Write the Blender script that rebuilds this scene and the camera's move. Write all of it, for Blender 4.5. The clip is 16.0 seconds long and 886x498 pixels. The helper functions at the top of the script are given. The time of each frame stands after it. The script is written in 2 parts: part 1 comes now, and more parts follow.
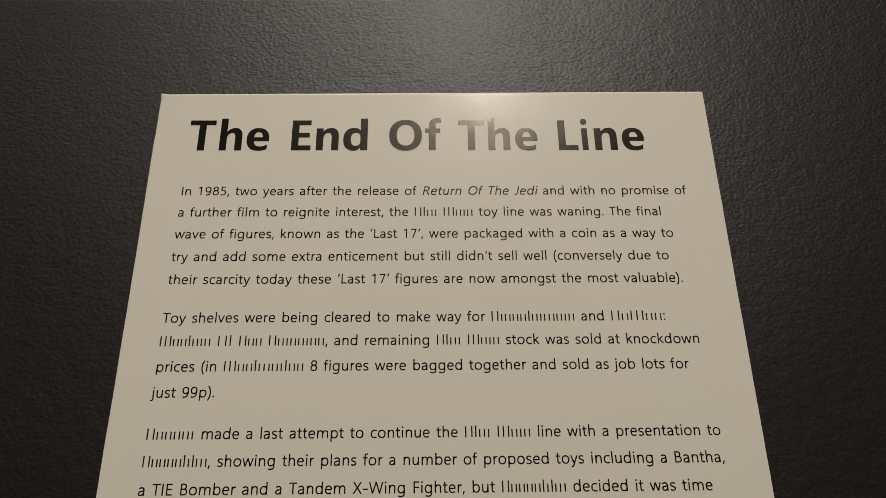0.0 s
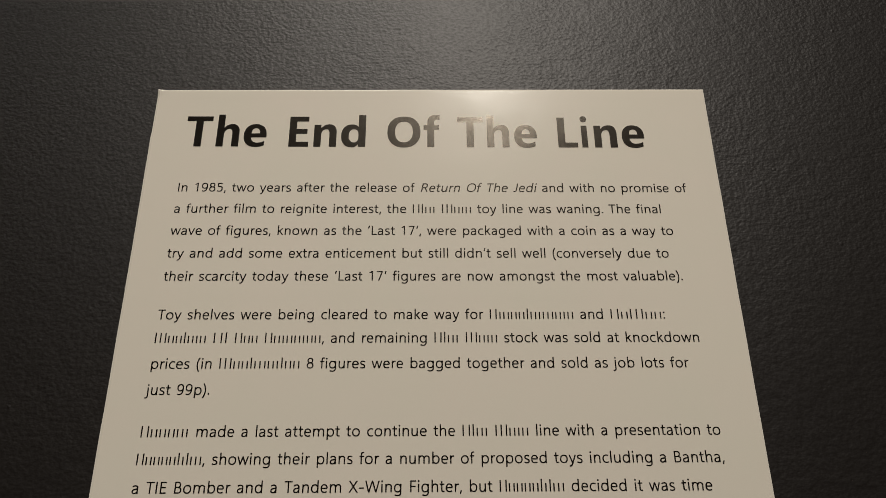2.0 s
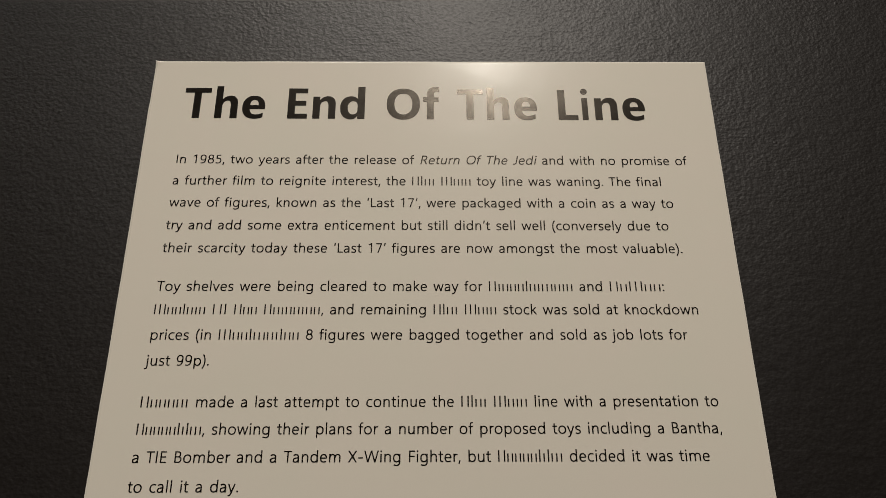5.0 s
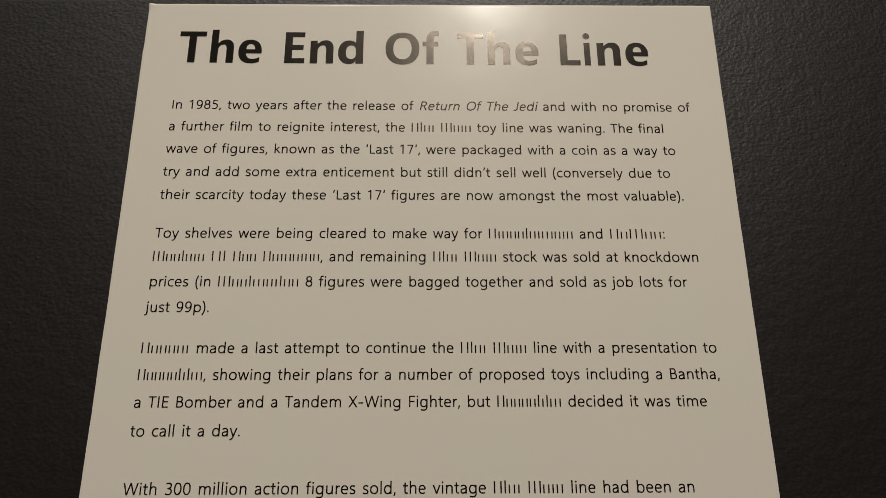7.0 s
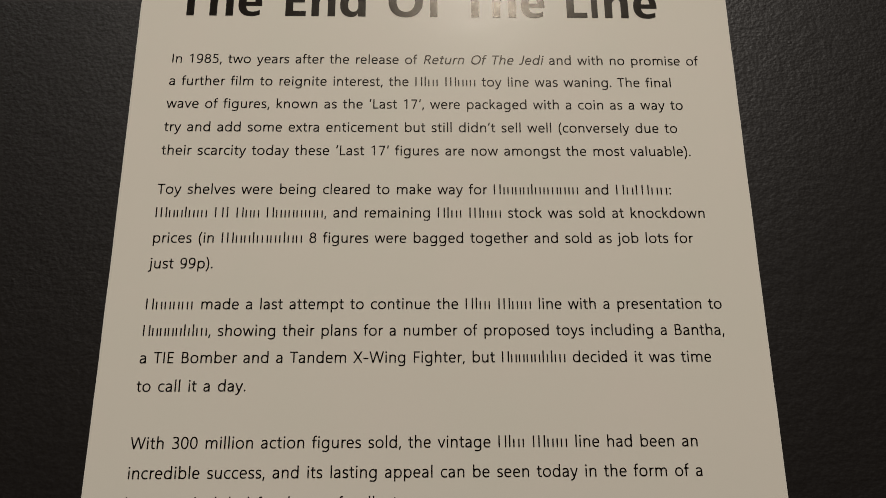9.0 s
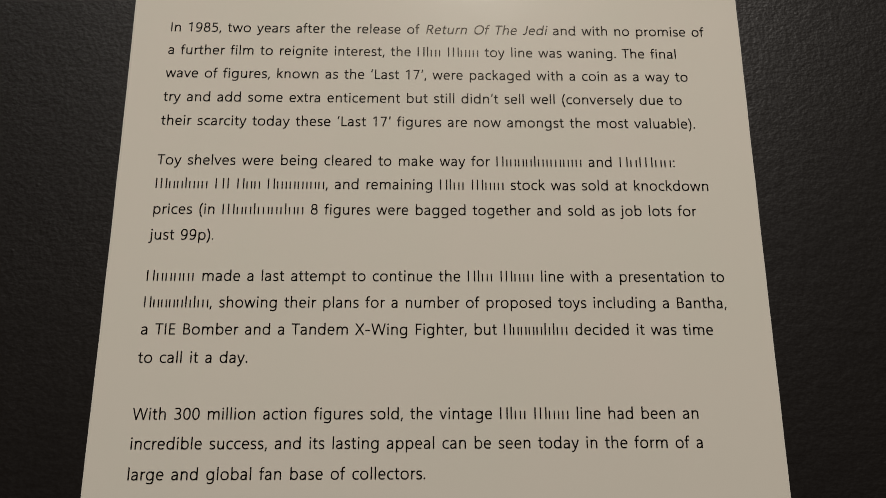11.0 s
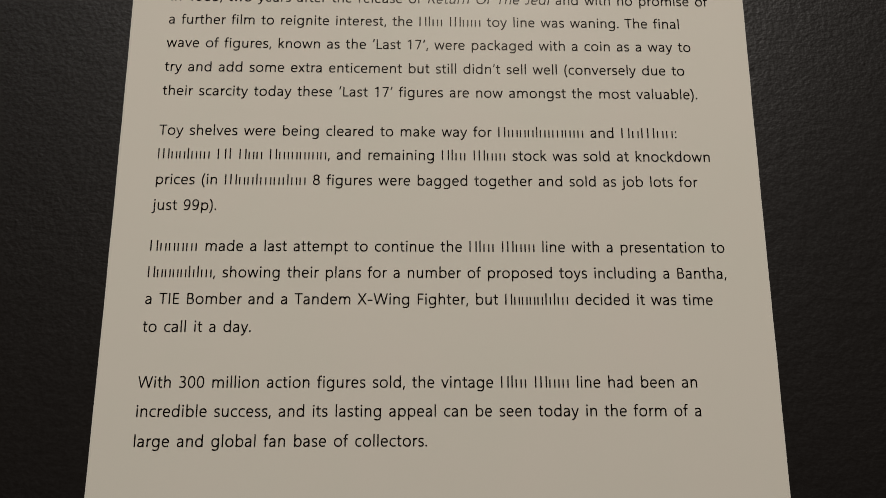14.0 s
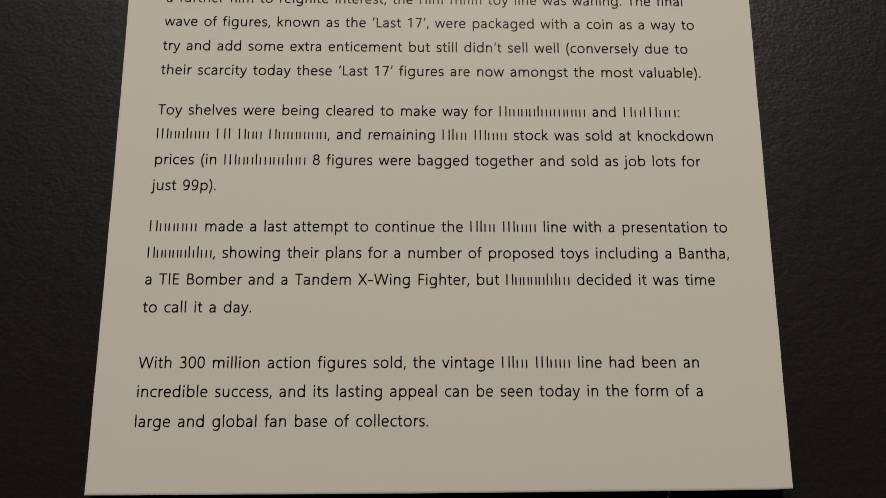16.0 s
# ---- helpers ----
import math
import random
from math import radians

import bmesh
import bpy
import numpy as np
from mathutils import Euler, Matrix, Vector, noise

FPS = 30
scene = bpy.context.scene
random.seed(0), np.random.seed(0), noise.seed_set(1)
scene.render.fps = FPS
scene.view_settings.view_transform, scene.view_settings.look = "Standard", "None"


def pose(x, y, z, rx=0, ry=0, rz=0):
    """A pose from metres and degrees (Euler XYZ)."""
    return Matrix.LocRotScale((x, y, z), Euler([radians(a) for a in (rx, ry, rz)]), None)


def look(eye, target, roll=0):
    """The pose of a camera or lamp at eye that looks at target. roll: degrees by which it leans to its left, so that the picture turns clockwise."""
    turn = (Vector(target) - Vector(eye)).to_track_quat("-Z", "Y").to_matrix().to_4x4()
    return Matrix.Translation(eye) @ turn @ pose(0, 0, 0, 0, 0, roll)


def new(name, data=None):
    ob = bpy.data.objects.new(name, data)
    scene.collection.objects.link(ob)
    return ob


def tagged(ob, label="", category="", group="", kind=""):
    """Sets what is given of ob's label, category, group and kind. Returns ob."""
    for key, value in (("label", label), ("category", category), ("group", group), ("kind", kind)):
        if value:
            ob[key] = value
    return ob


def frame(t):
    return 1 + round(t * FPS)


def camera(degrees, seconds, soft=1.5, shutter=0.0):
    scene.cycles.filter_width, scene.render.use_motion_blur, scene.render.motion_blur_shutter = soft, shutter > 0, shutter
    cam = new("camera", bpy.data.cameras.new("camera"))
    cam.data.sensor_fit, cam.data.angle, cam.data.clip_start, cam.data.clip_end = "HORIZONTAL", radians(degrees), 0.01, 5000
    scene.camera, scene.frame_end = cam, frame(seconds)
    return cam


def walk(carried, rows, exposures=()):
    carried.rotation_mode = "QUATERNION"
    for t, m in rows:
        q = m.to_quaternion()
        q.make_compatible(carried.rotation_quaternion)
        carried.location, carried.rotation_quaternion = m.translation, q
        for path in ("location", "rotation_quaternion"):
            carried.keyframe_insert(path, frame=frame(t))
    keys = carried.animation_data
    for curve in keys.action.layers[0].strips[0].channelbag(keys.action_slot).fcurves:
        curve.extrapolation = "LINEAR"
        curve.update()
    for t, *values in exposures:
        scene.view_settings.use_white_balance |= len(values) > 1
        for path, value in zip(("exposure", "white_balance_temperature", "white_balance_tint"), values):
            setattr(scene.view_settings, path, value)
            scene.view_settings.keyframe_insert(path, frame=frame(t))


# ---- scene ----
from mathutils.geometry import delaunay_2d_cdt, tessellate_polygon

cam = camera(59.7, 16.0, soft=0.5)

# ---- camera path: seconds, eye, target, roll ----
PATH = [
    (0.0, (-0.00524, -0.49822, 1.42705), (0.01415, 0.41446, 1.83528), -0.71),
    (0.5, (-0.00490, -0.49640, 1.42640), (0.01367, 0.41625, 1.83472), -0.65),
    (1.0, (-0.00384, -0.49277, 1.42500), (0.01456, 0.41921, 1.83481), -0.60),
    (1.5, (-0.00459, -0.49296, 1.42548), (0.01433, 0.41890, 1.83554), -0.57),
    (2.0, (-0.00395, -0.49264, 1.42562), (0.01569, 0.41870, 1.83679), -0.50),
    (2.5, (-0.00361, -0.49419, 1.42561), (0.01670, 0.41695, 1.83721), -0.46),
    (3.0, (-0.00345, -0.49643, 1.42505), (0.01664, 0.41547, 1.83497), -0.44),
    (3.5, (-0.00325, -0.49438, 1.42427), (0.01593, 0.42028, 1.82804), -0.41),
    (3.7, (-0.00536, -0.49201, 1.42194), (0.01662, 0.42264, 1.82558), -0.47),
    (5.8, (-0.00247, -0.48742, 1.41976), (0.01597, 0.44217, 1.78790), -0.31),
    (6.0, (-0.00299, -0.48642, 1.41938), (0.01613, 0.44550, 1.78155), -0.31),
    (6.5, (-0.00424, -0.48594, 1.41917), (0.01684, 0.45137, 1.76702), -0.36),
    (7.0, (-0.00455, -0.48536, 1.41756), (0.01776, 0.45758, 1.74976), -0.34),
    (7.5, (-0.00554, -0.48352, 1.41674), (0.01707, 0.46498, 1.73272), -0.30),
    (8.0, (-0.00653, -0.48097, 1.41599), (0.01650, 0.47120, 1.72069), -0.33),
    (8.5, (-0.00535, -0.48116, 1.41536), (0.01451, 0.47440, 1.70948), -0.31),
    (9.0, (-0.00674, -0.48131, 1.41504), (0.01422, 0.47697, 1.70009), -0.34),
    (9.2, (-0.00756, -0.48081, 1.41466), (0.01427, 0.47838, 1.69658), -0.35),
    (11.3, (-0.00956, -0.47785, 1.41360), (0.01435, 0.48952, 1.66586), -0.15),
    (11.5, (-0.00847, -0.47726, 1.41252), (0.01357, 0.49031, 1.66417), -0.11),
    (12.0, (-0.00843, -0.47634, 1.41187), (0.01349, 0.49264, 1.65802), -0.08),
    (12.5, (-0.00917, -0.47698, 1.41151), (0.01356, 0.49301, 1.65358), -0.09),
    (13.0, (-0.00840, -0.47917, 1.41122), (0.01304, 0.49219, 1.64787), -0.05),
    (13.5, (-0.00951, -0.47967, 1.41051), (0.01338, 0.49321, 1.64066), -0.08),
    (14.0, (-0.01032, -0.48022, 1.41098), (0.01297, 0.49464, 1.63262), -0.09),
    (14.5, (-0.00943, -0.47957, 1.40899), (0.01209, 0.49660, 1.62494), -0.07),
    (15.0, (-0.01072, -0.47843, 1.40875), (0.01061, 0.49929, 1.61754), -0.09),
    (15.5, (-0.01029, -0.47751, 1.40870), (0.00977, 0.50100, 1.61388), -0.10),
    (16.0, (-0.00913, -0.47722, 1.40880), (0.01089, 0.50196, 1.61082), -0.12),
]
# the white balance drifts a little cooler: seconds, stops, kelvin, tint
EXPOSURES = [(0.0, 0.0, 6500, 10), (6.0, 0.0, 6480, 10.5), (9.0, 0.0, 6420, 10.5), (12.5, 0.0, 6320, 10.5), (16.0, 0.0, 6280, 10)]
walk(cam, [(t, look(eye, target, roll)) for t, eye, target, roll in PATH], EXPOSURES)

# ---- light: warm ceiling spotlights in front of the wall ----
world = bpy.data.worlds.new("gallery_dark")
world.use_nodes = True
world.node_tree.nodes["Background"].inputs["Color"].default_value = (0.02, 0.02, 0.02, 1)
world.node_tree.nodes["Background"].inputs["Strength"].default_value = 0.1
scene.world = world


def ceiling_spot(eye, target, watts, degrees, tint, label):
    """A warm track spotlight under the ceiling."""
    data = bpy.data.lights.new("ceiling_spot", "SPOT")
    data.energy, data.color = watts, tint
    data.spot_size, data.spot_blend, data.shadow_soft_size = radians(degrees), 1.0, 0.06
    ob = new("ceiling_spot", data)
    ob.matrix_world = look(eye, target)
    return tagged(ob, label, "spotlight", "track spotlights")


ceiling_spot((0.33, -2.79, 4.17), (0.05, 0.0, 1.14), 332.0, 36, (1.0, 0.925, 0.83), "warm ceiling spotlight aimed at the text panel")
# unseen second spot, added to lift the wall's sheen above the panel
ceiling_spot((-0.38, -2.20, 4.46), (-0.02, 0.0, 1.78), 118.0, 34, (1.0, 0.92, 0.82), "unseen warm spotlight added to brighten the wall above the text panel")
ceiling_spot((-2.10, -3.00, 4.45), (-1.25, 0.0, 2.05), 26.0, 42, (1.0, 0.97, 0.90), "warm ceiling spotlight aimed beside the text panel")

# ---- sizes ----
W, H = 0.42, 0.4215          # panel width and height
LEFT, RIGHT = -W / 2, W / 2
BOTTOM, TOP = 1.36, 1.36 + H
THICK = 0.014                # panel thickness; its face is the plane y = 0
EM = 0.01002                 # body type size
GAP = 0.0035                 # body word space
INK = -0.00012               # the print lies just proud of the face


# ---- materials ----
def material(name):
    m = bpy.data.materials.new(name)
    m.use_nodes = True
    nt = m.node_tree
    return m, nt.nodes, nt.links, nt.nodes["Principled BSDF"]


def node(nodes, kind, **values):
    n = nodes.new(kind)
    for key, value in values.items():
        n.inputs[key.replace("_", " ")].default_value = value
    return n


def wall_paint():
    """Charcoal satin emulsion with a roller's stipple, laid on thicker at the top of the wall."""
    m, nodes, links, bsdf = material("charcoal_paint")
    geo = nodes.new("ShaderNodeNewGeometry")
    stipple = node(nodes, "ShaderNodeTexNoise", Scale=430.0, Detail=1.0, Roughness=0.5)
    swell = node(nodes, "ShaderNodeTexNoise", Scale=120.0, Detail=2.0, Roughness=0.5)
    patch = node(nodes, "ShaderNodeTexNoise", Scale=6.0, Detail=3.0, Roughness=0.6)
    nib = node(nodes, "ShaderNodeTexVoronoi", Scale=38.0)
    drag = node(nodes, "ShaderNodeMapping", Scale=(0.78, 1.0, 1.0))
    links.new(geo.outputs["Position"], drag.inputs["Vector"])
    for n in (patch, nib):
        links.new(geo.outputs["Position"], n.inputs["Vector"])
    for n in (stipple, swell):
        links.new(drag.outputs["Vector"], n.inputs["Vector"])
    peak = node(nodes, "ShaderNodeMapRange", From_Min=0.0, From_Max=0.06, To_Min=1.0, To_Max=0.0)
    links.new(nib.outputs["Distance"], peak.inputs["Value"])
    amount = node(nodes, "ShaderNodeMapRange", From_Min=0.3, From_Max=0.7, To_Min=0.40, To_Max=1.0)
    links.new(patch.outputs["Fac"], amount.inputs["Value"])
    b1 = node(nodes, "ShaderNodeBump", Strength=0.62, Distance=0.0006)
    links.new(swell.outputs["Fac"], b1.inputs["Height"])
    b2 = node(nodes, "ShaderNodeBump", Strength=0.8, Distance=0.00048)
    links.new(stipple.outputs["Fac"], b2.inputs["Height"])
    split = nodes.new("ShaderNodeSeparateXYZ")
    links.new(geo.outputs["Position"], split.inputs["Vector"])
    coat = node(nodes, "ShaderNodeMapRange", From_Min=1.40, From_Max=1.78, To_Min=0.40, To_Max=1.0)
    links.new(split.outputs["Z"], coat.inputs["Value"])
    both = nodes.new("ShaderNodeMath")
    both.operation = "MULTIPLY"
    links.new(amount.outputs["Result"], both.inputs[0])
    links.new(coat.outputs["Result"], both.inputs[1])
    links.new(both.outputs["Value"], b2.inputs["Strength"])
    links.new(b1.outputs["Normal"], b2.inputs["Normal"])
    b3 = node(nodes, "ShaderNodeBump", Strength=0.5, Distance=0.0004)
    links.new(peak.outputs["Result"], b3.inputs["Height"])
    links.new(b2.outputs["Normal"], b3.inputs["Normal"])
    pull = node(nodes, "ShaderNodeMapping", Scale=(0.11, 1.0, 1.0))
    links.new(geo.outputs["Position"], pull.inputs["Vector"])
    streak = node(nodes, "ShaderNodeTexNoise", Scale=330.0, Detail=2.0, Roughness=0.5)
    links.new(pull.outputs["Vector"], streak.inputs["Vector"])
    where = node(nodes, "ShaderNodeMapRange", From_Min=0.46, From_Max=0.62, To_Min=0.0, To_Max=0.45)
    links.new(patch.outputs["Fac"], where.inputs["Value"])
    b4 = node(nodes, "ShaderNodeBump", Strength=0.4, Distance=0.0003)
    links.new(streak.outputs["Fac"], b4.inputs["Height"])
    links.new(where.outputs["Result"], b4.inputs["Strength"])
    links.new(b3.outputs["Normal"], b4.inputs["Normal"])
    links.new(b4.outputs["Normal"], bsdf.inputs["Normal"])
    tone = nodes.new("ShaderNodeMix")
    tone.data_type = "RGBA"
    tone.inputs["A"].default_value = (0.0082, 0.0061, 0.0050, 1)
    tone.inputs["B"].default_value = (0.0104, 0.0078, 0.0064, 1)
    links.new(patch.outputs["Fac"], tone.inputs["Factor"])
    links.new(tone.outputs["Result"], bsdf.inputs["Base Color"])
    gloss = node(nodes, "ShaderNodeMapRange", From_Min=0.3, From_Max=0.7, To_Min=0.47, To_Max=0.495)
    links.new(patch.outputs["Fac"], gloss.inputs["Value"])
    links.new(gloss.outputs["Result"], bsdf.inputs["Roughness"])
    # gloss drops in the stipple's pits, standing in for the shade there
    pit_shade = node(nodes, "ShaderNodeMapRange", From_Min=0.35, From_Max=0.62, To_Min=0.34, To_Max=0.465)
    links.new(stipple.outputs["Fac"], pit_shade.inputs["Value"])
    links.new(pit_shade.outputs["Result"], bsdf.inputs["Specular IOR Level"])
    return m


def film_relief(nodes, links, geo, depth):
    """Normal of the satin film: a slow wave with a fine pebbled grain on it."""
    grain = node(nodes, "ShaderNodeTexNoise", Scale=1700.0, Detail=1.0, Roughness=0.5)
    wave = node(nodes, "ShaderNodeTexNoise", Scale=14.0, Detail=2.0, Roughness=0.5)
    for n in (grain, wave):
        links.new(geo.outputs["Position"], n.inputs["Vector"])
    b1 = node(nodes, "ShaderNodeBump", Strength=0.5, Distance=0.0012)
    links.new(wave.outputs["Fac"], b1.inputs["Height"])
    b2 = node(nodes, "ShaderNodeBump", Strength=1.0, Distance=depth)
    links.new(grain.outputs["Fac"], b2.inputs["Height"])
    links.new(b1.outputs["Normal"], b2.inputs["Normal"])
    return b2.outputs["Normal"]


def flecks(nodes, links, geo, least, most):
    """Uneven strength of the film's gloss, in specks under a millimetre."""
    fleck = node(nodes, "ShaderNodeTexNoise", Scale=1350.0, Detail=1.0, Roughness=0.6)
    links.new(geo.outputs["Position"], fleck.inputs["Vector"])
    film = node(nodes, "ShaderNodeMapRange", From_Min=0.42, From_Max=0.62, To_Min=least, To_Max=most)
    links.new(fleck.outputs["Fac"], film.inputs["Value"])
    return film.outputs["Result"]


def white_laminate():
    """White print base under a satin film that sparkles near the lamp's reflection."""
    m, nodes, links, bsdf = material("white_laminate")
    geo = nodes.new("ShaderNodeNewGeometry")
    mottle = node(nodes, "ShaderNodeTexNoise", Scale=14.0, Detail=4.0, Roughness=0.6)
    links.new(geo.outputs["Position"], mottle.inputs["Vector"])
    tone = nodes.new("ShaderNodeMix")
    tone.data_type = "RGBA"
    tone.inputs["A"].default_value = (0.815, 0.735, 0.645, 1)
    tone.inputs["B"].default_value = (0.765, 0.740, 0.625, 1)
    links.new(mottle.outputs["Fac"], tone.inputs["Factor"])
    links.new(tone.outputs["Result"], bsdf.inputs["Base Color"])
    bsdf.inputs["Roughness"].default_value = 0.42
    bsdf.inputs["Specular IOR Level"].default_value = 0.03
    links.new(film_relief(nodes, links, geo, 0.000023), bsdf.inputs["Coat Normal"])
    links.new(flecks(nodes, links, geo, 0.10, 0.46), bsdf.inputs["Coat Weight"])
    bsdf.inputs["Coat Roughness"].default_value = 0.19
    return m


def black_print():
    """Warm black ink under the same film."""
    m, nodes, links, bsdf = material("black_print")
    geo = nodes.new("ShaderNodeNewGeometry")
    cloud = node(nodes, "ShaderNodeTexNoise", Scale=60.0, Detail=3.0, Roughness=0.6)
    links.new(geo.outputs["Position"], cloud.inputs["Vector"])
    tone = nodes.new("ShaderNodeMix")
    tone.data_type = "RGBA"
    tone.inputs["A"].default_value = (0.0055, 0.0042, 0.0032, 1)
    tone.inputs["B"].default_value = (0.0080, 0.0060, 0.0045, 1)
    links.new(cloud.outputs["Fac"], tone.inputs["Factor"])
    links.new(tone.outputs["Result"], bsdf.inputs["Base Color"])
    links.new(film_relief(nodes, links, geo, 0.000023), bsdf.inputs["Normal"])
    links.new(flecks(nodes, links, geo, 0.40, 0.95), bsdf.inputs["Specular IOR Level"])
    bsdf.inputs["Specular Tint"].default_value = (1.0, 0.88, 0.72, 1)
    bsdf.inputs["Roughness"].default_value = 0.19
    return m


def plain(name, colour, rough, scale, depth):
    m, nodes, links, bsdf = material(name)
    geo = nodes.new("ShaderNodeNewGeometry")
    n = node(nodes, "ShaderNodeTexNoise", Scale=scale, Detail=4.0, Roughness=0.6)
    links.new(geo.outputs["Position"], n.inputs["Vector"])
    tone = nodes.new("ShaderNodeMix")
    tone.data_type = "RGBA"
    tone.inputs["A"].default_value = (*[c * 0.85 for c in colour], 1)
    tone.inputs["B"].default_value = (*[c * 1.15 for c in colour], 1)
    links.new(n.outputs["Fac"], tone.inputs["Factor"])
    links.new(tone.outputs["Result"], bsdf.inputs["Base Color"])
    b = node(nodes, "ShaderNodeBump", Strength=0.4, Distance=depth)
    links.new(n.outputs["Fac"], b.inputs["Height"])
    links.new(b.outputs["Normal"], bsdf.inputs["Normal"])
    bsdf.inputs["Roughness"].default_value = rough
    return m


PAINT = wall_paint()
SHEET = white_laminate()
BLACK = black_print()
# foam core of the sides, also the bright edge line painted round the face
CORE_AND_RIM = plain("foam_core_and_rim_highlight", (0.86, 0.81, 0.72), 0.7, 300.0, 0.0003)
# floor is out of view; its pale grey bounces light up the wall
FLOORING = plain("pale_bounce_floor", (0.30, 0.28, 0.26), 0.9, 220.0, 0.002)
CEILING = plain("black_ceiling_paint", (0.03, 0.03, 0.03), 0.8, 40.0, 0.001)
FIBRE = plain("pale_fibre", (0.42, 0.40, 0.37), 0.6, 400.0, 0.0001)


# ---- building helpers ----
def link_mesh(name, verts, faces, mat, parent=None):
    me = bpy.data.meshes.new(name)
    me.from_pydata(verts, [], faces)
    me.materials.append(mat)
    ob = new(name, me)
    if parent:
        ob.parent = parent
    return ob


def box(name, x0, x1, y0, y1, z0, z1, mat, label, category):
    v = [(x, y, z) for x in (x0, x1) for y in (y0, y1) for z in (z0, z1)]
    f = [(0, 1, 3, 2), (4, 6, 7, 5), (0, 4, 5, 1), (2, 3, 7, 6), (0, 2, 6, 4), (1, 5, 7, 3)]
    return tagged(link_mesh(name, v, f, mat), label, category, kind="structure")


# ---- the room ----
WALL_Y = THICK
north = box("wall_north", -2.6, 2.6, WALL_Y, WALL_Y + 0.12, 0, 4.6, PAINT, "charcoal painted wall with a rolled stipple finish", "wall")
box("wall_south", -2.6, 2.6, -5.62, -5.5, 0, 4.6, PAINT, "charcoal painted wall behind the viewer", "wall")
box("wall_west", -2.72, -2.6, -5.62, WALL_Y + 0.12, 0, 4.6, PAINT, "charcoal painted side wall of the room", "wall")
box("wall_east", 2.6, 2.72, -5.62, WALL_Y + 0.12, 0, 4.6, PAINT, "charcoal painted side wall of the room", "wall")
box("floor", -2.72, 2.72, -5.62, WALL_Y + 0.12, -0.1, 0, FLOORING, "unseen floor of the room, kept pale grey to bounce light upward", "floor")
box("ceiling", -2.72, 2.72, -5.62, WALL_Y + 0.12, 4.6, 4.7, CEILING, "black painted ceiling of the room", "ceiling")


def scratch(x0, z0, x1, z1, width, height):
    """A raised hairline in the paint, a low ridge tapering at both ends."""
    a, b = Vector((x0, WALL_Y, z0)), Vector((x1, WALL_Y, z1))
    way = (b - a).normalized()
    side = Vector((way.z, 0, -way.x))
    verts, faces, steps = [], [], 14
    for n in range(steps + 1):
        u = n / steps
        k = math.sin(math.pi * min(max(u, 0.02), 0.98)) ** 0.5
        c = a.lerp(b, u) + side * 0.0006 * noise.noise(Vector((u * 3, x0, 7)))
        verts += [c - side * width * k, c + Vector((0, -height * k, 0)), c + side * width * k]
    for n in range(steps):
        i = 3 * n
        faces += [(i, i + 1, i + 4, i + 3), (i + 1, i + 2, i + 5, i + 4)]
    return link_mesh("scratch", verts, faces, PAINT, north)


scratch(-0.0288, 1.8474, -0.0057, 1.8218, 0.0003, 0.00007)


# ---- the text panel ----
def board_mesh():
    """Front sheet with a rim painted paler as an edge highlight, a lifted corner, a nick and slightly wavy, hollow
    cuts; the sides go back to the wall.
    """
    nx = nz = 84
    us = [0.0, 0.0016, 0.004, 0.008, 0.014, 0.022] + [0.022 + (1 - 0.044) * n / (nx - 11) for n in range(1, nx - 10)]
    us = us[:-1] + [1 - u for u in (0.022, 0.014, 0.008, 0.004, 0.0016, 0.0)]
    count = len(us)
    verts, faces = [], []
    for w in us:
        for u in us:
            x = LEFT + u * W
            low = BOTTOM - 0.0009 + 0.0017 * u + 0.0006 * max(0.0, (u - 0.955) / 0.045) ** 2 - 0.0004 * math.sin(math.pi * u)
            z = low + w * (TOP + 0.0027 * u - low)
            edge = min(u, 1 - u, w, 1 - w)
            y = 0.00025 if edge == 0.0 else 0.0
            cut = max(0.0, 1 - edge / 0.004)
            x += cut * 0.0002 * noise.noise(Vector((z * 30, 3.0, u)))
            z += cut * 0.00015 * noise.noise(Vector((x * 30, 9.0, w)))
            corner = math.hypot((u - 0.0) * W, (1 - w) * H)
            y -= 0.0012 * max(0.0, 1 - corner / 0.0050)
            if u < 0.002 and z < 1.7417:
                x -= 0.0004
            x += math.sin(math.pi * w) * (0.0008 * (1 - u) ** 6 - 0.0003 * u ** 6)
            verts.append((x, y, z))
    for r in range(count - 1):
        for c in range(count - 1):
            i = r * count + c
            faces.append((i, i + 1, i + count + 1, i + count))
    ring = [c for c in range(count)] + [r * count + count - 1 for r in range(1, count)]
    ring += [(count - 1) * count + c for c in range(count - 2, -1, -1)] + [r * count for r in range(count - 2, 0, -1)]
    base = len(verts)
    verts += [(verts[i][0], THICK - 0.0003, verts[i][2]) for i in ring]
    sides = len(faces)
    for n in range(len(ring)):
        k = (n + 1) % len(ring)
        faces.append((ring[k], ring[n], base + n, base + k))
    faces.append(tuple(range(base + len(ring) - 1, base - 1, -1)))
    return verts, faces, sides


panel = new("text_panel")
panel.location = (0, THICK, BOTTOM)
tagged(panel, "white laminated text panel with black printed writing on a charcoal wall", "sign")
back = Matrix.Translation((0, -THICK, -BOTTOM))

verts, faces, sides = board_mesh()
SPAN = round(sides ** 0.5)      # faces along one edge of the front sheet
board = link_mesh("board", verts, faces, SHEET, panel)
board.matrix_parent_inverse = back
board.data.materials.append(CORE_AND_RIM)
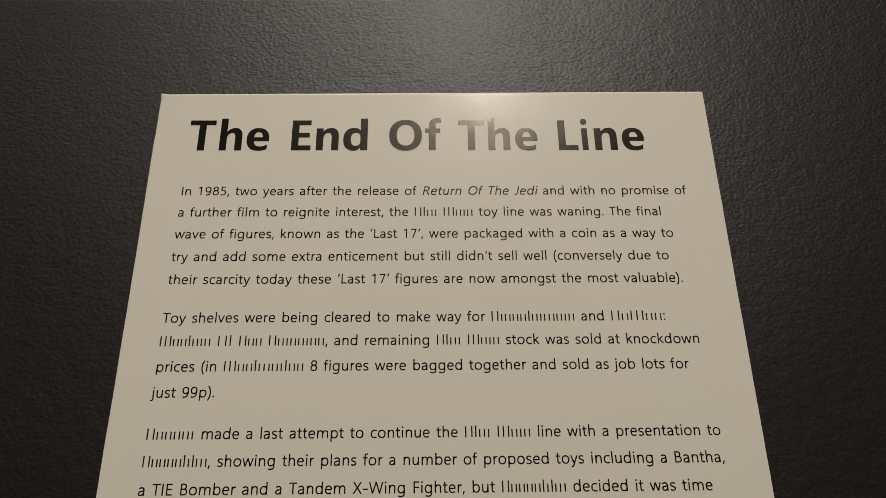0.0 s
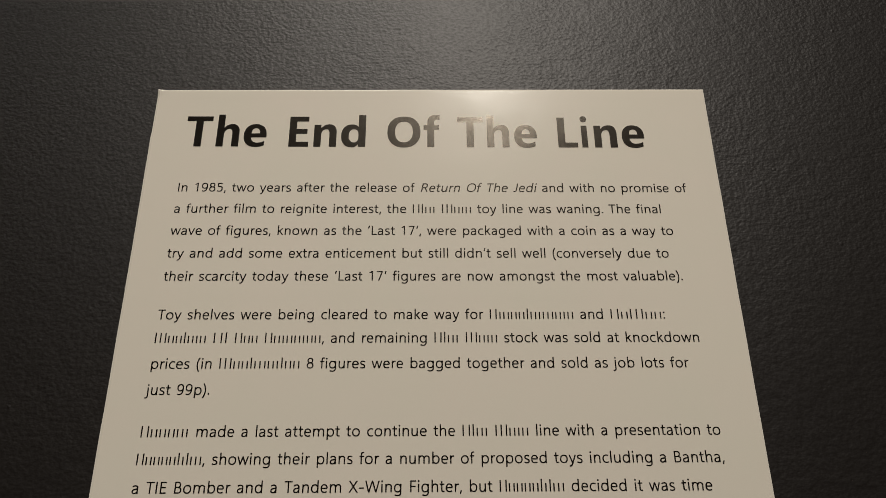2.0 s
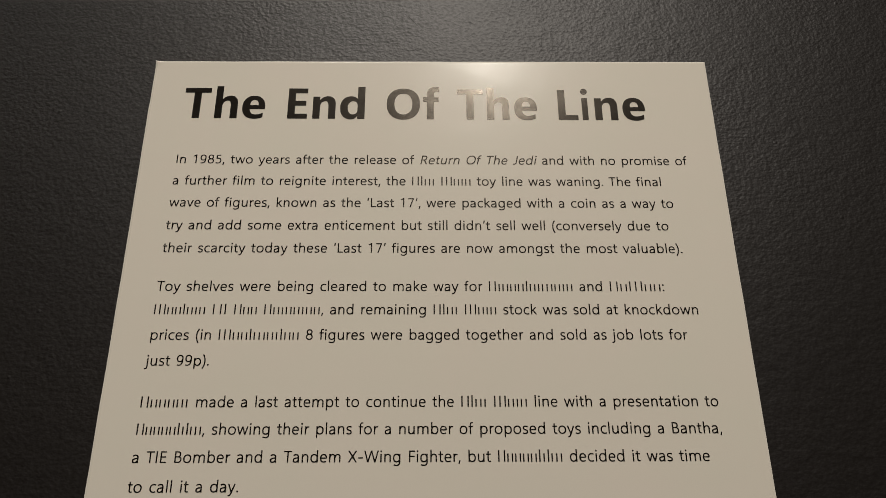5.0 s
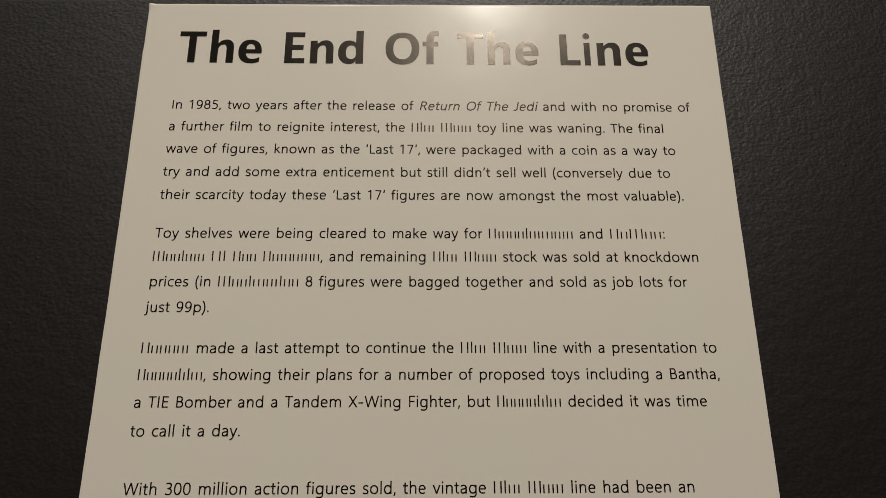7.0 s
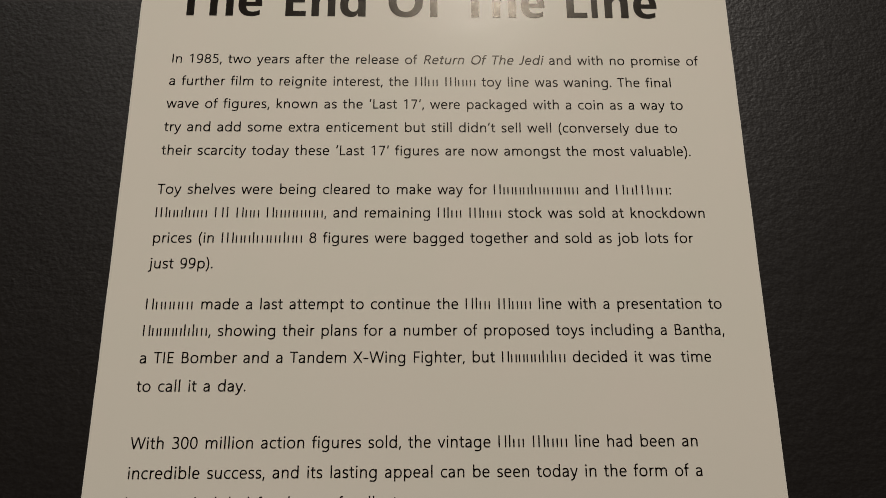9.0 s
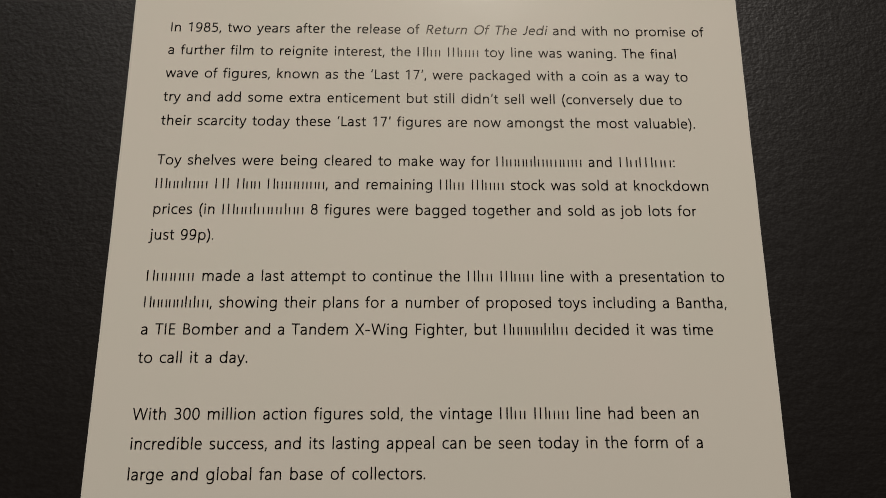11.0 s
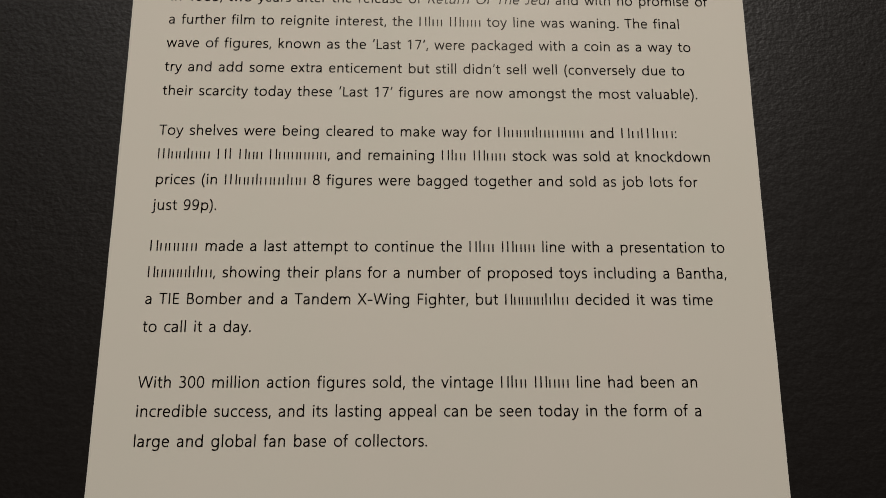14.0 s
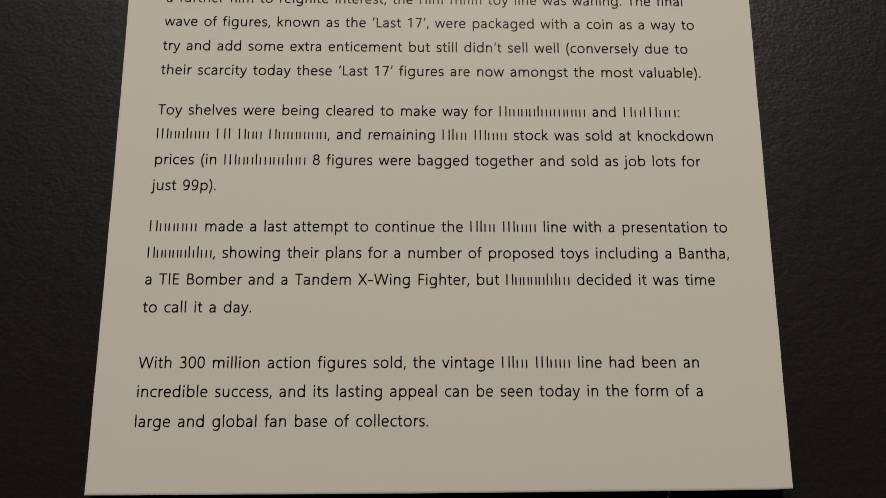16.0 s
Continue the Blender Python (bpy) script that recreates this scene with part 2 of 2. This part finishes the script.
for n, p in enumerate(board.data.polygons):
    row, column = divmod(n, SPAN)
    # the face's outermost strip gets the paler material as a painted highlight
    p.material_index = 0 if n < sides and 0 < row < SPAN - 1 and 0 < column < SPAN - 1 else 1
    p.use_smooth = p.material_index == 0
board["label"] = "white satin-laminated board with one lifted corner"

# advance widths of the type, in thousandths of its size
WIDE = dict(zip("abcdefghijklmnopqrstuvwxyz", (509, 588, 462, 589, 523, 313, 589, 565, 242, 242, 497, 242, 861, 565, 586, 588, 589, 347, 424, 339, 565, 479, 723, 459, 484, 452)))
WIDE.update(zip("ABCDEFGHIJKLMNOPQRSTUVWXYZ", (645, 573, 619, 701, 506, 488, 687, 710, 266, 357, 580, 470, 898, 748, 754, 560, 754, 598, 531, 524, 687, 621, 934, 590, 553, 571)))
WIDE.update({c: 539 for c in "0123456789"})
WIDE.update({".": 217, ",": 217, ":": 217, "(": 302, ")": 302, "‘": 229, "’": 229, "-": 400})
def bow(cx, cy, rx, ry, a0, a1, steps=14, square=2.25):
    """Points along a slightly squared ellipse, between two angles in degrees."""
    out = []
    for n in range(steps + 1):
        a = radians(a0 + (a1 - a0) * n / steps)
        c, d = math.cos(a), math.sin(a)
        out.append((cx + rx * math.copysign(abs(c) ** (2 / square), c), cy + ry * math.copysign(abs(d) ** (2 / square), d)))
    return out


def bend(p, q, r, steps=7):
    """Points along a quadratic curve from p to r, drawn towards q."""
    return [tuple((1 - u) ** 2 * a + 2 * u * (1 - u) * b + u * u * c for a, b, c in zip(p, q, r)) for u in (n / steps for n in range(steps + 1))]


STEM_THIN, STEM_MORE = 0.073, 0.014   # body strokes: level ones, and what upright ones have more


def ribbon(path, closed=False):
    """A stroke of the pen along a path, wider where it runs upright: points and faces."""
    n = len(path)
    vs = []
    for k, (x, y) in enumerate(path):
        a = path[(k - 1) % n] if closed or k else path[k]
        b = path[(k + 1) % n] if closed or k < n - 1 else path[k]
        dx, dy = b[0] - a[0], b[1] - a[1]
        size = math.hypot(dx, dy) or 1.0
        dx, dy = dx / size, dy / size
        half = (STEM_THIN + STEM_MORE * abs(dy)) / 2
        vs += [(x - dy * half, y + dx * half), (x + dy * half, y - dx * half)]
    fs = [(2 * k, 2 * k + 1, (2 * k + 3) % (2 * n), (2 * k + 2) % (2 * n)) for k in range(n if closed else n - 1)]
    return vs, fs


def slab(x0, y0, x1, y1):
    """A straight slanting stroke with level ends."""
    half = 0.5 * 0.083 * math.hypot(x1 - x0, y1 - y0) / abs(y1 - y0)
    return [(x0 - half, y0), (x0 + half, y0), (x1 + half, y1), (x1 - half, y1)], [(0, 1, 2, 3)]


def zigzag(*points):
    return [slab(*p, *q) for p, q in zip(points, points[1:])]


def stem(x, low, high):
    return [(x - 0.0435, low), (x + 0.0435, low), (x + 0.0435, high), (x - 0.0435, high)], [(0, 1, 2, 3)]


def level(x0, x1, y):
    return [(x0, y - 0.0365), (x1, y - 0.0365), (x1, y + 0.0365), (x0, y + 0.0365)], [(0, 1, 2, 3)]


def dot(x, y, r=0.056):
    return bow(x, y, r, r, 0, 360, 12, 2.0)[:-1], [tuple(range(12))]


def ring(cx, cy, rx, ry):
    return ribbon(bow(cx, cy, rx, ry, 0, 360, 32)[:-1], True)


def curve(*points):
    """A stroke through quadratic bends: on, towards, on, towards, on ..."""
    path = [points[0]]
    for k in range(0, len(points) - 2, 2):
        path += bend(points[k], points[k + 1], points[k + 2])[1:]
    return ribbon(path)


def shoulder(x0, x1):
    """The arch of n, h and m, from one stem to the foot of the next."""
    cx = x1 - 0.148
    return ribbon(bend((x0, 0.27), (x0 + 0.03, 0.473), (cx, 0.473)) + bow(cx, 0.33, x1 - cx, 0.143, 90, 0, 8)[1:] + [(x1, 0.15), (x1, 0)])


def lobe(x0, cx, rx, low, high):
    """A half-round bowl on a stem, as in B and R."""
    mid, ry = (low + high) / 2, (high - low) / 2
    return ribbon([(x0, high)] + bow(cx, mid, rx, ry, 90, -90, 12) + [(x0, low)])


def regular(c):
    """The strokes of one character of the light body type, size 1, from its own left."""
    if c == "a":
        return [ribbon(bend((0.085, 0.412), (0.155, 0.473), (0.235, 0.473)) + bow(0.235, 0.32, 0.152, 0.153, 90, 0, 8)[1:] + [(0.387, 0.15), (0.387, 0)]),
                curve((0.387, 0.288), (0.30, 0.274), (0.24, 0.266), (0.088, 0.245), (0.088, 0.135), (0.088, 0.027), (0.205, 0.027), (0.335, 0.027), (0.387, 0.17))]
    if c == "b":
        return [stem(0.122, 0, 0.738), ring(0.31, 0.25, 0.188, 0.223)]
    if c == "c":
        return [ribbon(bow(0.300, 0.25, 0.210, 0.223, 57, 303, 20))]
    if c == "d":
        return [stem(0.467, 0, 0.738), ring(0.279, 0.25, 0.188, 0.223)]
    if c == "e":
        return [level(0.09, 0.455, 0.262), ribbon(bow(0.266, 0.25, 0.176, 0.223, 3, 270, 20) + bend((0.266, 0.027), (0.365, 0.027), (0.425, 0.07))[1:])]
    if c == "f":
        return [ribbon([(0.135, 0), (0.135, 0.3)] + bend((0.135, 0.55), (0.135, 0.702), (0.245, 0.702)) + [(0.305, 0.692)]), level(0.02, 0.295, 0.463)]
    if c == "g":
        return [ring(0.279, 0.25, 0.188, 0.223), ribbon([(0.467, 0.5), (0.467, 0.2)] + bend((0.467, 0.0), (0.467, -0.187), (0.265, -0.187)) + [(0.18, -0.178), (0.105, -0.15)])]
    if c == "h":
        return [stem(0.122, 0, 0.738), shoulder(0.122, 0.446)]
    if c == "i":
        return [stem(0.121, 0, 0.5), dot(0.121, 0.655)]
    if c == "j":
        return [ribbon([(0.121, 0.5), (0.121, 0.1)] + bend((0.121, -0.05), (0.121, -0.187), (0.0, -0.187)) + [(-0.045, -0.178)]), dot(0.121, 0.655)]
    if c == "k":
        return [stem(0.122, 0, 0.738), slab(0.155, 0.235, 0.405, 0.5), slab(0.215, 0.30, 0.435, 0)]
    if c == "l":
        return [stem(0.121, 0, 0.738)]
    if c == "m":
        return [stem(0.122, 0, 0.5), shoulder(0.122, 0.432), shoulder(0.432, 0.742)]
    if c == "n":
        return [stem(0.122, 0, 0.5), shoulder(0.122, 0.446)]
    if c == "o":
        return [ring(0.293, 0.25, 0.203, 0.223)]
    if c == "p":
        return [stem(0.122, -0.21, 0.5), ring(0.31, 0.25, 0.188, 0.223)]
    if c == "r":
        return [stem(0.122, 0, 0.5), curve((0.122, 0.26), (0.145, 0.463), (0.275, 0.463), (0.30, 0.463), (0.338, 0.452))]
    if c == "s":
        return [curve((0.358, 0.435), (0.295, 0.473), (0.225, 0.473), (0.092, 0.473), (0.092, 0.365), (0.092, 0.292), (0.215, 0.255), (0.345, 0.215), (0.345, 0.135), (0.345, 0.027), (0.195, 0.027), (0.12, 0.027), (0.065, 0.068))]
    if c == "t":
        return [ribbon([(0.145, 0.645), (0.145, 0.4)] + bend((0.145, 0.14), (0.145, 0.035), (0.25, 0.035)) + [(0.312, 0.048)]), level(0.02, 0.308, 0.463)]
    if c == "u":
        return [stem(0.443, 0, 0.5), ribbon([(0.119, 0.5), (0.119, 0.3)] + bow(0.267, 0.17, 0.148, 0.143, 180, 270, 8) + bend((0.267, 0.027), (0.41, 0.027), (0.443, 0.23))[1:])]
    if c == "v":
        return zigzag((0.050, 0.5), (0.240, 0), (0.430, 0.5))
    if c == "w":
        return zigzag((0.058, 0.5), (0.203, 0), (0.362, 0.5), (0.521, 0), (0.667, 0.5))
    if c == "x":
        return [slab(0.060, 0.5, 0.405, 0), slab(0.400, 0.5, 0.052, 0)]
    if c == "y":
        return [slab(0.050, 0.5, 0.242, 0), ribbon([(0.432, 0.5), (0.34, 0.25)] + bend((0.245, -0.01), (0.18, -0.185), (0.085, -0.183)) + [(0.04, -0.173)])]
    if c == "I":
        return [stem(0.133, 0, 0.7)]
    if c == "T":
        return [level(0.018, 0.506, 0.663), stem(0.262, 0, 0.66)]
    if c == "E":
        return [stem(0.132, 0, 0.7), level(0.13, 0.448, 0.663), level(0.13, 0.428, 0.36), level(0.13, 0.458, 0.037)]
    if c == "F":
        return [stem(0.132, 0, 0.7), level(0.13, 0.452, 0.663), level(0.13, 0.430, 0.345)]
    if c == "L":
        return [stem(0.132, 0, 0.7), level(0.13, 0.455, 0.037)]
    if c == "B":
        return [stem(0.132, 0, 0.7), lobe(0.132, 0.285, 0.145, 0.367, 0.663), lobe(0.132, 0.300, 0.180, 0.037, 0.367)]
    if c == "R":
        return [stem(0.132, 0, 0.7), lobe(0.132, 0.295, 0.158, 0.345, 0.663), slab(0.315, 0.345, 0.530, 0)]
    if c == "O":
        return [ring(0.377, 0.35, 0.287, 0.323)]
    if c == "J":
        return [ribbon([(0.232, 0.7), (0.232, 0.4)] + bend((0.232, 0.20), (0.232, 0.027), (0.095, 0.027)) + [(0.03, 0.045)])]
    if c == "X":
        return [slab(0.068, 0.7, 0.530, 0), slab(0.522, 0.7, 0.060, 0)]
    if c == "W":
        return zigzag((0.062, 0.7), (0.250, 0), (0.467, 0.7), (0.685, 0), (0.872, 0.7))
    if c == "0":
        return [ring(0.270, 0.35, 0.183, 0.323)]
    if c == "1":
        return [stem(0.295, 0, 0.71), ribbon([(0.10, 0.575), (0.20, 0.615), (0.295, 0.675)])]
    if c == "3":
        return [curve((0.105, 0.63), (0.17, 0.673), (0.255, 0.673), (0.405, 0.673), (0.405, 0.53), (0.405, 0.37), (0.19, 0.368)),
                curve((0.19, 0.368), (0.435, 0.368), (0.435, 0.195), (0.435, 0.027), (0.235, 0.027), (0.15, 0.027), (0.08, 0.07))]
    if c == "5":
        return [level(0.115, 0.430, 0.663), stem(0.155, 0.39, 0.66), curve((0.125, 0.405), (0.175, 0.42), (0.235, 0.42), (0.432, 0.42), (0.432, 0.225), (0.432, 0.027), (0.225, 0.027), (0.145, 0.027), (0.085, 0.062))]
    if c == "7":
        return [level(0.065, 0.475, 0.663), slab(0.425, 0.64, 0.205, 0)]
    if c == "8":
        return [ring(0.270, 0.525, 0.150, 0.148), ring(0.270, 0.197, 0.180, 0.170)]
    if c == "9":
        return [ring(0.262, 0.470, 0.172, 0.203), curve((0.434, 0.47), (0.45, 0.027), (0.21, 0.027), (0.15, 0.027), (0.095, 0.055))]
    if c == ".":
        return [dot(0.108, 0.055)]
    if c == ":":
        return [dot(0.108, 0.055), dot(0.108, 0.445)]
    if c == ",":
        return [slab(0.128, 0.10, 0.075, -0.115)]
    if c in "‘’":
        return [slab(0.150, 0.72, 0.100, 0.50)]
    if c == "(":
        return [curve((0.245, 0.735), (0.108, 0.53), (0.108, 0.27), (0.108, 0.01), (0.245, -0.195))]
    if c == ")":
        return [curve((0.057, 0.735), (0.194, 0.53), (0.194, 0.27), (0.194, 0.01), (0.057, -0.195))]
    return [level(0.045, 0.355, 0.262)]         # hyphen


BAR_CELLS = {"M": (0.88, 3, 0.70), "C": (0.60, 2, 0.70), "m": (0.84, 3, 0.50), "c": (0.52, 2, 0.50), "t": (0.27, 1, 0.735), "i": (0.30, 1, 0.50)}


def bars(width, rhythm):
    """Plain upright bars in place of a word, in groups of one to three, tall and short."""
    out, x = [], 0.0
    k = width / sum(BAR_CELLS[c][0] for c in rhythm)
    for c in rhythm:
        cell, count, tall = BAR_CELLS[c]
        inner = (cell - 0.22) * k
        for n in range(count):
            out.append(stem(x + 0.11 * k + (inner * n / (count - 1) if count > 1 else inner / 2), 0, tall))
        x += cell * k
    return out


def fuse(strokes):
    """Overlapping strokes made into one flat outline without overlaps: points and faces."""
    points, polygons = [], []
    for vs, fs in strokes:
        for f in fs:
            loop = [vs[k] for k in f]
            area = sum(p[0] * q[1] - q[0] * p[1] for p, q in zip(loop, loop[1:] + loop[:1]))
            loop = loop if area > 0 else loop[::-1]
            polygons.append(list(range(len(points), len(points) + len(loop))))
            points += [Vector(p) for p in loop]
    vs, _, fs, _, _, origin = delaunay_2d_cdt(points, [], polygons, 0, 1e-5)
    return [(v.x, v.y) for v in vs], [tuple(f) for f, o in zip(fs, origin) if o]


cache = {}


def glyph(c):
    if c not in cache:
        cache[c] = fuse(regular(c))
    return cache[c]


def add(verts, faces, vs, fs, x, z, lean=0.0):
    """Lay one shape of the body type on the panel's face."""
    i = len(verts)
    verts += [(x + (px + lean * py) * EM, INK, z + py * EM) for px, py in vs]
    faces += [tuple(i + n for n in f) for f in fs]


def bar_parts(text):
    """Split "[width rhythm]rest" into its three parts."""
    inside, rest = text[1:].split("]")
    return float(inside[:4]), inside[4:], rest


def word(text, x, z):
    """One printed word; returns where it ends. [..] is a run of bars, a leading / slants the word."""
    verts, faces, name, lean = [], [], "word", 0.0
    if text[0] == "/":
        lean, text = 0.2, text[1:]
    if text[0] == "[":
        width, rhythm, text = bar_parts(text)
        for vs, fs in bars(width, rhythm):
            add(verts, faces, vs, fs, x, z)
        x += width * EM
        name = "text_bar"
    for c in text:
        add(verts, faces, *glyph(c), x, z, lean)
        x += WIDE[c] / 1000 * EM
    link_mesh(name, verts, faces, BLACK, board)
    return x + (0.0 if not lean else 0.0002)


LINES = [
    (1.6933, 0.1838, "In 1985, two years after the release of /Return /Of /The /Jedi and with no promise of"),
    (1.6761, 0.1644, "a further film to reignite interest, the [1.73Ctci] [2.21Mcic] toy line was waning. The final"),
    (1.6588, 0.1708, "wave of figures, known as the ‘Last 17’, were packaged with a coin as a way to"),
    (1.6413, 0.1653, "try and add some extra enticement but still didn’t sell well (conversely due to"),
    (1.6241, 0.1729, "their scarcity today these ‘Last 17’ figures are now amongst the most valuable)."),
    (1.5962, 0.1570, "Toy shelves were being cleared to make way for [5.77Ciccctcimcic] and [3.60CcMcc]:"),
    (1.5798, 0.1782, "[3.46Mcctcic] [1.07Ct] [1.61Ccc] [3.79Cciccicc], and remaining [1.73Ctci] [2.21Mcic] stock was sold at knockdown"),
    (1.5624, 0.1681, "prices (in [5.33Mcctmcitcc] 8 figures were bagged together and sold as job lots for"),
    (1.5452, -0.1430, "just 99p)."),
    (1.5184, 0.1826, "[3.10Ccccci] made a last attempt to continue the [1.73Ctci] [2.21Mcic] line with a presentation to"),
    (1.5014, 0.1824, "[4.09Ccccctitm], showing their plans for a number of proposed toys including a Bantha,"),
    (1.4844, 0.1723, "a TIE Bomber and a Tandem X-Wing Fighter, but [4.09Ccccctitm] decided it was time"),
    (1.4670, -0.1176, "to call it a day."),
    (1.4330, 0.1588, "With 300 million action figures sold, the vintage [1.73Ctci] [2.21Mcic] line had been an"),
    (1.4157, 0.1600, "incredible success, and its lasting appeal can be seen today in the form of a"),
    (1.3981, -0.0082, "large and global fan base of collectors."),
]
MARGIN = -0.1845


def inked(text):
    """Width of a line's letters without its spaces."""
    total = 0.0
    for piece in text.split(" "):
        piece = piece.lstrip("/")
        if piece[0] == "[":
            width, _, piece = bar_parts(piece)
            total += width
        total += sum(WIDE[c] for c in piece) / 1000
    return total * EM


for z, end, text in LINES:
    x = MARGIN - 0.03 * EM
    gap = (end + 0.02 * EM - x - inked(text)) / text.count(" ") if len(text) > 12 else GAP
    for piece in text.split(" "):
        x = word(piece, x, z) + gap

# ---- heading: five bold words, each letter cut to its height ----
HEAD_SIZE, HEAD_Z = 0.0377, 1.7311
STEM, ARM = 0.150, 0.113     # upright and level strokes of the bold type


def arch(w, stem_top):
    """n, or h where the stem is taller."""
    s = STEM
    loop = [(0, 0), (0, stem_top), (s - 0.006, stem_top), (s - 0.006, 0.435)] + bend((s - 0.004, 0.43), (0.205, 0.522), (0.315, 0.522))[1:]
    loop += bow(0.315, 0.33, w - 0.315, 0.192, 90, 0)[1:] + [(w, 0), (w - s, 0)]
    loop += bow(0.262, 0.29, w - s - 0.262, 0.116, 0, 90, 8) + bow(0.262, 0.27, 0.262 - s, 0.136, 90, 180, 8)[1:] + [(s, 0)]
    return [loop]


def bold_letter(c):
    """Outline and holes of one bold letter, size 1."""
    s, t = STEM, ARM
    if c == "T":
        return [[(0, 0.7), (0, 0.7 - t), (0.193, 0.7 - t), (0.193, 0), (0.193 + s, 0), (0.193 + s, 0.7 - t), (0.536, 0.7 - t), (0.536, 0.7)]]
    if c == "E":
        return [[(0, 0), (0, 0.7), (0.395, 0.7), (0.395, 0.7 - t), (s, 0.7 - t), (s, 0.41), (0.375, 0.41), (0.375, 0.41 - t), (s, 0.41 - t), (s, t), (0.405, t), (0.405, 0)]]
    if c == "L":
        return [[(0, 0), (0, 0.7), (s, 0.7), (s, t), (0.405, t), (0.405, 0)]]
    if c == "O":
        return [bow(0.335, 0.35, 0.335, 0.362, 0, 360, 44)[:-1], bow(0.335, 0.35, 0.180, 0.243, 0, 360, 36)[:-1]]
    if c == "i":
        return [[(0, 0), (0, 0.51), (s, 0.51), (s, 0)], bow(s / 2, 0.663, 0.086, 0.072, 0, 360, 24, 2.0)[:-1]]
    if c == "n":
        return arch(0.472, 0.51)
    if c == "h":
        return arch(0.472, 0.745)
    if c == "d":
        w = 0.505
        loop = [(w, 0), (w, 0.745), (w - s, 0.745), (w - s, 0.465)] + bend((w - s, 0.462), (0.31, 0.522), (0.225, 0.522))[1:]
        loop += bow(0.225, 0.255, 0.225, 0.267, 90, 270, 22)[1:] + bend((0.225, -0.012), (0.315, -0.012), (w - s, 0.072))[1:] + [(w - s, 0)]
        hole = bend((w - s, 0.32), (w - s - 0.015, 0.408), (0.262, 0.408), 6) + bow(0.262, 0.255, 0.106, 0.153, 90, 270, 16)[1:] + bend((0.262, 0.102), (w - s - 0.01, 0.102), (w - s, 0.20), 6)[1:]
        return [loop, hole]
    if c == "e":
        loop = [(0.152, 0.212), (0.452, 0.212)] + bow(0.227, 0.258, 0.226, 0.264, 0, 270, 32) + bend((0.227, -0.012), (0.335, -0.012), (0.417, 0.028), 6)[1:]
        loop += bend((0.417, 0.132), (0.345, 0.09), (0.272, 0.09), 6) + bend((0.272, 0.09), (0.160, 0.092), (0.152, 0.212), 7)[1:-1]
        hole = [(0.153, 0.305)] + bow(0.236, 0.312, 0.083, 0.112, 180, 0, 14) + [(0.318, 0.305)]
        return [loop, hole]
    lo, hi = 0.08, 0.08 + s                     # f
    loop = [(lo, 0), (lo, 0.405), (0, 0.405), (0, 0.51), (lo, 0.51), (lo, 0.55)] + bend((lo, 0.55), (lo + 0.005, 0.755), (0.262, 0.757), 9)[1:]
    loop += [(0.31, 0.755), (0.345, 0.744), (0.345, 0.636), (0.315, 0.645)] + bend((0.29, 0.648), (hi, 0.652), (hi, 0.56), 6) + [(hi, 0.51), (0.33, 0.51), (0.33, 0.405), (hi, 0.405), (hi, 0)]
    return [loop]


def heading_word(text, spans):
    verts, faces = [], []
    for c, (x0, x1) in zip(text, spans):
        loops = bold_letter(c)
        flat = [p for loop in loops for p in loop]
        x_low, x_high = min(p[0] for p in flat), max(p[0] for p in flat)
        k, i = (x1 - x0) / (x_high - x_low), len(verts)
        verts += [(x0 + (px - x_low) * k, INK, HEAD_Z + py * HEAD_SIZE) for px, py in flat]
        for group in [[loop] for loop in loops] if c == "i" else [loops]:
            faces += [tuple(i + n for n in f) for f in tessellate_polygon([[Vector((px, py, 0)) for px, py in loop] for loop in group])]
            i += sum(len(loop) for loop in group)
    link_mesh("heading_word", verts, faces, BLACK, board)["label"] = "large bold black heading word"


heading_word("The", ((-0.1845, -0.1652), (-0.1613, -0.1446), (-0.1412, -0.1243)))
heading_word("End", ((-0.1076, -0.0930), (-0.0891, -0.0722), (-0.0688, -0.0505)))
heading_word("Of", ((-0.0343, -0.0095), (-0.0072, 0.0049)))
heading_word("The", ((0.0181, 0.0375), (0.0405, 0.0571), (0.0609, 0.0779)))
heading_word("Line", ((0.0937, 0.1085), (0.1113, 0.1164), (0.1212, 0.1383), (0.1421, 0.1590)))



# ---- a loose fibre hanging from the panel's lower edge ----
def fibre():
    verts, faces, n, radius = [], [], 16, 0.00011
    for k in range(n + 1):
        u = k / n
        c = Vector((0.1362 - 0.0032 * u ** 0.6 + 0.0006 * math.sin(5 * u), -0.0002 + 0.004 * u, BOTTOM + 0.0012 - 0.011 * u))
        for a in range(5):
            verts.append(c + Vector((math.cos(a * 1.2566), math.sin(a * 1.2566), 0)) * radius)
    for k in range(n):
        for a in range(5):
            i, j = k * 5 + a, k * 5 + (a + 1) % 5
            faces.append((i, j, j + 5, i + 5))
    return tagged(link_mesh("loose_fibre", verts, faces, FIBRE), "thin pale fibre hanging below the panel edge", "thread")


fibre()
